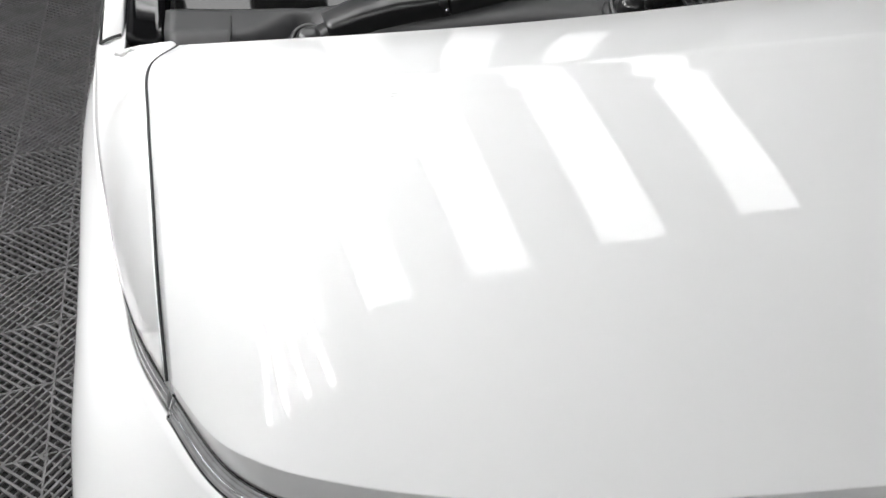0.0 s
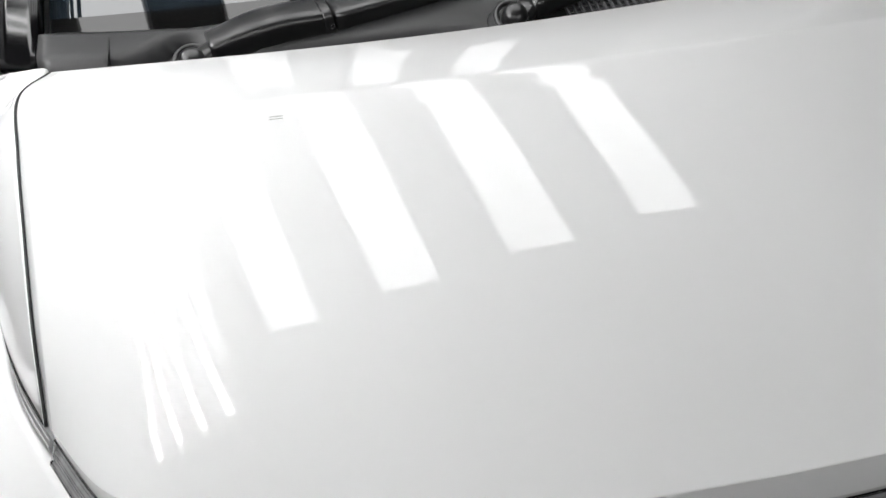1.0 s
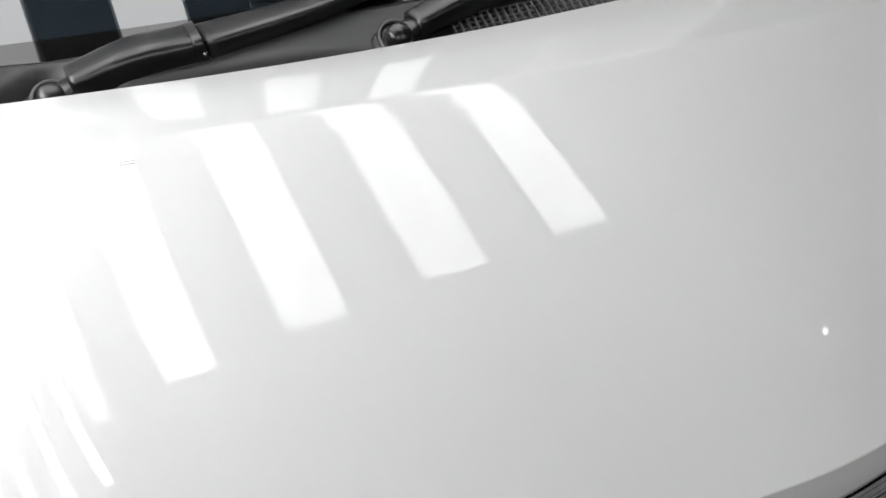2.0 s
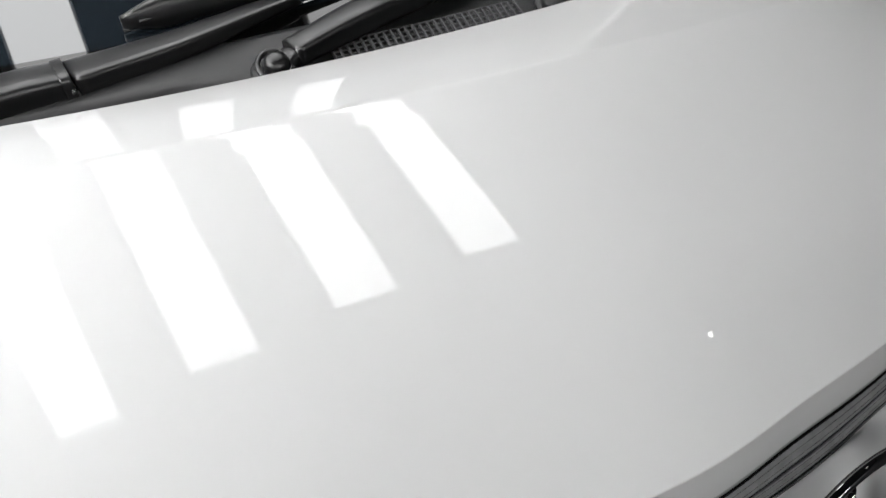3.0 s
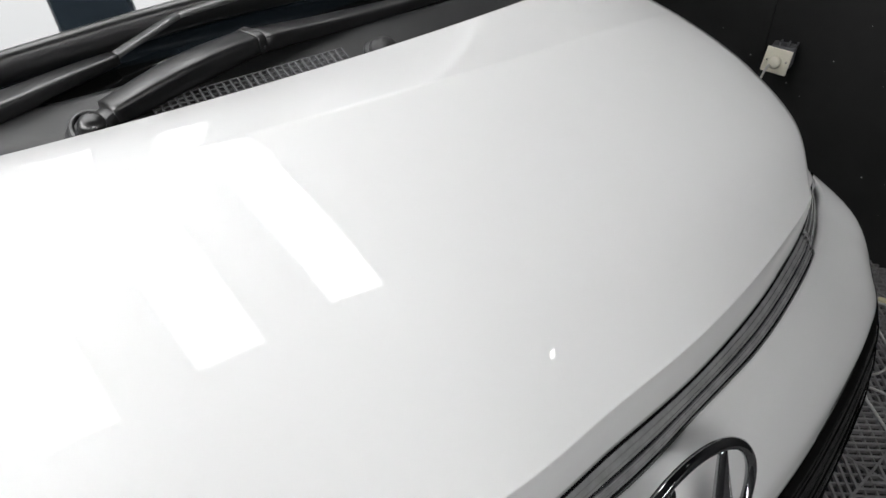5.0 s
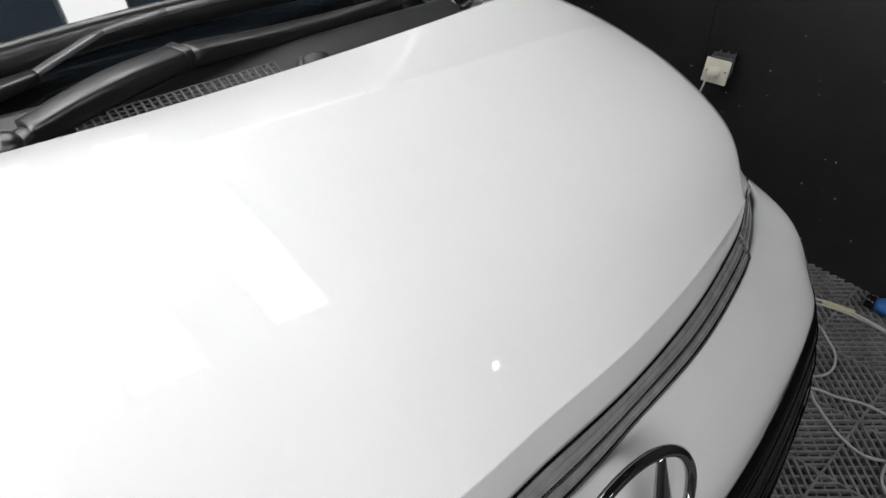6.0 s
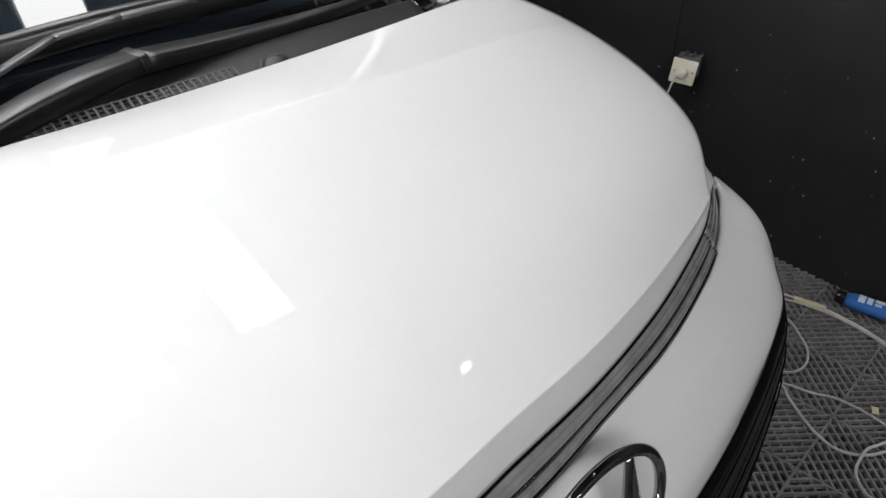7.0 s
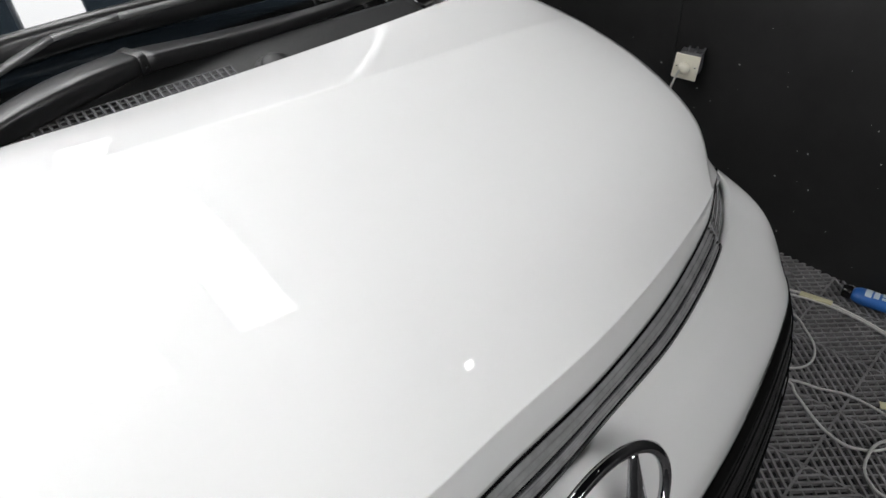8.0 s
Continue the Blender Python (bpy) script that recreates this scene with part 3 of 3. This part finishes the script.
# ------------------------------------------------------------- vent grid and washer jet in the cowl
def build_cowl_details():
    root = bpy.data.objects["cowl_panel"]

    def at(x, q):
        """q: 0 near the bonnet, 1 towards the glass."""
        return Vector((x, 0.222 + 0.10 * x * x + 0.060 * q, 1.119 + 0.020 * q))
    bm = bmesh.new()
    for k in range(27):
        x = 0.005 + k * 0.0125
        m = Matrix.Translation(at(x, 0))
        d = at(x, 1) - at(x, 0)
        add_box(bm, (-0.0014, 0, 0), (0.0014, d.y, 0.006), m @ Matrix.Rotation(math.atan2(d.z, d.y), 4, "X"))
    part("vent_bar", bm, GREYPLASTIC, root, "grey plastic vent grid", smooth=False)
    for j in range(7):
        q = 0.04 + j * 0.155
        pts = [tuple(at(0.005 + 0.325 * i / 6, q) + Vector((0, 0, 0.002))) for i in range(7)]
        part("vent_rib", sweep(pts, 0.0013, 6, steps=3), GREYPLASTIC, root)
    part("washer_jet", dome((0.40, 0.268, 1.122), 0.026, 0.026, (0, -0.3, 1)), PLASTIC, root, "round black washer jet cover")
    part("washer_lip", dome((0.40, 0.274, 1.120), 0.032, 0.014, (0, -0.3, 1)), PLASTIC, root)


build_cowl_details()


# ------------------------------------------------------------- emblem (plain shape)
def build_emblem():
    def at(a, b):
        """Point on the nose: a across, b up, in metres from the emblem's middle."""
        x = 0.215 + a
        return Vector((x, -0.592 + 0.22 * x * x + 0.40 * b, 0.972 + b))
    n = 64
    bm = bmesh.new()
    loops = []
    for k in range(n):
        t = 2 * math.pi * k / n
        c, s = math.cos(t), math.sin(t)
        ring = []
        for q in range(8):
            w = 2 * math.pi * q / 8
            r = 1 + 0.072 * math.cos(w)
            p = at(0.108 * c * r, 0.060 * s * r) + Vector((0, -0.006 * math.sin(w) - 0.006, 0))
            ring.append(bm.verts.new(p))
        loops.append(ring)
    for k in range(n):
        a, b = loops[k], loops[(k + 1) % n]
        for q in range(8):
            bm.faces.new((a[q], a[(q + 1) % 8], b[(q + 1) % 8], b[q]))
    ring = part("emblem", bm, CHROME, van, "dark chrome oval emblem")
    for s in (-1, 1):
        def stroke(u, v):
            t = 2 * u - 1
            wid = 0.006 + 0.017 * (0.5 - 0.5 * t)
            return at(s * 0.044 + 0.012 + 0.016 * t * 0.6 + (v - 0.5) * 2 * wid, 0.047 * t) + Vector((0, -0.009 + 0.004 * (2 * v - 1) ** 2, 0))
        part("stroke", surface(stroke, 12, 6), CHROME, ring, thick=0.006)


build_emblem()


# ------------------------------------------------------------- specks on the black wall
def build_specks():
    bm = bmesh.new()
    x = ROOM["x1"]
    for k in range(260):
        y, z, r = random.uniform(-0.9, 2.0), random.uniform(0.02, 1.5), random.choice((0.0006, 0.0008, 0.0011, 0.0019))
        base = x - (0.004 if y > 0.646 else 0.0)
        add_box(bm, (base - 0.0008, y - r, z - r), (base, y + r * random.uniform(0.6, 1.6), z + r))
    ob = part("paint_specks", bm, PALESPECK, bpy.data.objects["wall_east"], smooth=False)
    tagged(ob, kind="stuff")


build_specks()


# ------------------------------------------------------------- wall socket
WALLX = ROOM["x1"]


def build_socket():
    root = empty("wall_socket", pose(WALLX - 0.060, 0.556, 0.572, 0, 0, 22))
    tagged(root, "ivory plastic wall socket with a plug, hanging off its box", "wall socket")
    lean = pose(0, 0, 0, 4, 8, 0)
    bm = box((-0.009, -0.043, -0.043), (0.0, 0.043, 0.043), lean, bevel=0.004)
    part("plate", bm, IVORY, root)
    bm = dome((-0.008, 0.004, 0.0), 0.021, 0.03, (-1, 0.05, 0), n=24)
    part("plug", bm, IVORY, root, "cream round plug")
    for dy in (-0.031, 0.031):
        part("screw", dome((-0.009, dy, 0.002), 0.0028, 0.0016, (-1, 0, 0), n=10), CHROME, root)
    bm = box((0.0, -0.047, -0.020), (0.048, 0.028, 0.052), bevel=0.003)
    part("back_box", bm, GREYPLASTIC, root, "dark plastic box behind the plate")
    for k in range(3):
        part("box_tab", box((0.004, -0.050 + 0.026 * k, 0.052), (0.044, -0.044 + 0.026 * k, 0.060)), GREYPLASTIC, root, smooth=False)


build_socket()


def cable(path, mat, r, label, name="power_cable"):
    ob = part(name, sweep(path, r, 10, steps=10), mat)
    tagged(ob, label, "cable")
    return ob


cable([(WALLX - 0.088, 0.556, 0.572), (WALLX - 0.106, 0.562, 0.55), (WALLX - 0.112, 0.585, 0.45), (WALLX - 0.105, 0.64, 0.28), (WALLX - 0.10, 0.62, 0.10), (WALLX - 0.11, 0.56, 0.012), (WALLX - 0.13, 0.40, 0.006), (1.96, 0.05, 0.006), (1.997, -0.043, 0.006), (2.023, -0.138, 0.006), (2.029, -0.229, 0.006), (2.016, -0.356, 0.006), (1.95, -0.60, 0.006), (1.80, -0.95, 0.006)],
      WHITECABLE, 0.0038, "white plug lead running down the wall and along the floor")
cable([(1.93, 0.02, 0.006), (1.975, -0.06, 0.006), (2.005, -0.145, 0.006), (2.017, -0.235, 0.006), (2.004, -0.36, 0.006), (1.93, -0.60, 0.006), (1.76, -0.95, 0.006)],
      CABLE, 0.0038, "grey power lead taped beside the white lead on the floor")
cable([(1.75, 0.02, 0.006), (1.885, -0.099, 0.006), (1.838, -0.196, 0.006), (1.781, -0.248, 0.006), (1.708, -0.265, 0.006), (1.643, -0.226, 0.006), (1.50, -0.05, 0.006)],
      CABLE, 0.0038, "grey power lead bent in a loop on the floor")
cable([(1.45, -0.05, 0.006), (1.602, -0.248, 0.006), (1.639, -0.335, 0.006), (1.673, -0.40, 0.006), (1.678, -0.505, 0.006), (1.64, -0.70, 0.006)],
      CABLE, 0.0038, "grey power lead lying across the floor tiles")
cable([(1.47, -0.06, 0.006), (1.595, -0.243, 0.006), (1.566, -0.306, 0.006), (1.51, -0.401, 0.006), (1.493, -0.472, 0.006), (1.515, -0.521, 0.006), (1.56, -0.557, 0.006), (1.66, -0.60, 0.008)],
      CABLE, 0.0042, "thicker grey lead curving over the floor tiles")
cable([(1.66, -0.57, 0.007), (1.583, -0.547, 0.014), (1.535, -0.534, 0.015), (1.464, -0.545, 0.007), (1.423, -0.578, 0.006), (1.41, -0.623, 0.006), (1.45, -0.75, 0.006)],
      CABLE, 0.0042, "grey lead curled over the thicker lead")


def build_tape():
    d = Vector((0.024, -0.09, 0)).normalized()
    bm = box((-0.045, -0.011, -0.0055), (0.055, 0.011, 0.0065), Matrix.Translation((2.012, -0.125, 0.0075)) @ Matrix.Rotation(math.atan2(d.y, d.x), 4, "Z"), bevel=0.002)
    ob = part("tape", bm, CREAMTAPE)
    tagged(ob, "cream adhesive tape wrapped round two leads", "tape")
    bm = box((-0.014, -0.009, 0.0), (0.014, 0.009, 0.003), Matrix.Translation((1.712, -0.484, 0.001)) @ Matrix.Rotation(0.5, 4, "Z"), bevel=0.001)
    ob = part("paper_scrap", bm, CREAMTAPE)
    tagged(ob, "small yellow scrap lying on the floor tiles", "scrap")


build_tape()


def build_bottle():
    """A squeeze bottle lying on its side along the wall."""
    a, b = Vector((2.098, -0.176, 0.0262)), Vector((2.154, -0.415, 0.0262))
    d = (b - a).normalized()
    side = d.cross(Vector((0, 0, 1))).normalized()
    root = empty("bottle", Matrix.Translation(a))
    tagged(root, "blue plastic cleaner bottle with black cap lying by the wall", "bottle")

    def turned(stations, n=24, flat=0.72):
        bm = bmesh.new()
        loops = []
        for t, r in stations:
            c = d * t
            loops.append([bm.verts.new(c + side * math.cos(w) * r + Vector((0, 0, 1)) * math.sin(w) * r * flat) for w in (2 * math.pi * i / n for i in range(n))])
        for p, q in zip(loops, loops[1:]):
            for i in range(n):
                bm.faces.new((p[i], p[(i + 1) % n], q[(i + 1) % n], q[i]))
        bm.faces.new(loops[0])
        bm.faces.new(loops[-1])
        return bm
    part("cap", turned([(-0.004, 0.018), (0.0, 0.021), (0.022, 0.022), (0.026, 0.020)], flat=1.0), BLACKGLOSS, root, "black screw cap")
    part("body", turned([(0.026, 0.020), (0.032, 0.026), (0.045, 0.032), (0.06, 0.034), (0.235, 0.034), (0.246, 0.031), (0.25, 0.025)]), BLUE, root, "blue bottle body")
    up = Vector((0, 0, 1))
    for t0, t1, q0, q1 in ((0.062, 0.082, -0.020, 0.022), (0.088, 0.104, -0.016, 0.020), (0.112, 0.140, -0.020, 0.004), (0.112, 0.132, 0.008, 0.018), (0.150, 0.210, -0.018, -0.004), (0.150, 0.196, 0.002, 0.012)):
        def f(u, v):
            w = q0 + (q1 - q0) * v
            k = math.sqrt(max(0, 1 - (w / 0.0345) ** 2))
            return d * (t0 + (t1 - t0) * u) + side * w + up * (0.0345 * 0.72 * k + 0.0006)
        part("label_bar", surface(f, 2, 6), PALE, root, "pale printed bar")


build_bottle()


# ------------------------------------------------------------- ribbed floor tiles
CELL = 0.24


def tile_mesh(flip):
    """One square of raised slanting ribs over a lower lattice, inside a thin frame."""
    bm = bmesh.new()
    h = CELL / 2 - 0.001

    def bar(p, q, w, z0, z1):
        d = (q - p).normalized() * 1.0
        n = Vector((-d.y, d.x, 0)) * w / 2
        lo = [p + n, q + n, q - n, p - n]
        vs = [bm.verts.new((c.x, c.y, z0)) for c in lo] + [bm.verts.new((c.x, c.y, z1)) for c in lo]
        bm.faces.new(vs[4:])
        for i in range(4):
            bm.faces.new((vs[i], vs[(i + 1) % 4], vs[4 + (i + 1) % 4], vs[4 + i]))

    def diagonals(sign, pitch, w, z0, z1, start):
        c = -2 * h + start
        while c < 2 * h:
            # line x + sign * y = c inside the square
            pts = []
            for x in (-h, h):
                y = sign * (c - x)
                if abs(y) <= h:
                    pts.append(Vector((x, y, 0)))
            for y in (-h, h):
                x = c - sign * y
                if abs(x) < h:
                    pts.append(Vector((x, y, 0)))
            if len(pts) >= 2 and (pts[0] - pts[1]).length > 0.01:
                bar(pts[0], pts[1], w, z0, z1)
            c += pitch * math.sqrt(2)
    diagonals(1 if flip else -1, 0.0215, 0.0066, -0.012, 0.0, 0.006)
    diagonals(-1 if flip else 1, 0.030, 0.0040, -0.013, -0.0025, 0.014)
    for a, b in (((-h, -h), (h, -h)), ((h, -h), (h, h)), ((h, h), (-h, h)), ((-h, h), (-h, -h))):
        bar(Vector((*a, 0)), Vector((*b, 0)), 0.004, -0.0135, -0.0006)
    me = bpy.data.meshes.new("tile")
    bm.to_mesh(me)
    bm.free()
    me.materials.append(TILE)
    return me


def build_tiles():
    floor = bpy.data.objects["floor"]
    meshes = (tile_mesh(False), tile_mesh(True))
    turn = radians(6)
    c, s = math.cos(turn), math.sin(turn)
    rest = []
    near = []
    for i in range(-28, 10):
        for j in range(-16, 30):
            gx, gy = (i + 0.5) * CELL, (j + 0.5) * CELL
            x, y = 1.60 + c * gx - s * gy, -0.415 + s * gx + c * gy
            if not (ROOM["x0"] - 0.1 < x < ROOM["x1"] + 0.1 and ROOM["y0"] - 0.1 < y < ROOM["y1"] + 0.1):
                continue
            visible = (x > 1.1 and -1.0 < y < 0.75) or (-2.5 < x < -0.85 and -0.6 < y < 3.4)
            (near if visible and len(near) < 300 else rest).append((x, y, (i + j) % 2))
    for x, y, k in near:
        ob = new("tile", meshes[k])
        ob.parent = floor
        ob.matrix_basis = pose(x, y, random.uniform(-0.0006, 0.0006), 0, 0, 6 + random.uniform(-0.15, 0.15))
    verts, faces = [], []
    for k in (0, 1):
        vs = [v.co.copy() for v in meshes[k].vertices]
        fs = [tuple(p.vertices) for p in meshes[k].polygons]
        for x, y, q in rest:
            if q != k:
                continue
            n = len(verts)
            verts += [(x + c * v.x - s * v.y, y + s * v.x + c * v.y, v.z) for v in vs]
            faces += [tuple(n + i for i in f) for f in fs]
    me = bpy.data.meshes.new("tile_field")
    me.from_pydata(verts, [], faces)
    me.materials.append(TILE)
    ob = new("tile_field", me)
    ob.parent = floor
    tagged(ob, kind="stuff")


build_tiles()
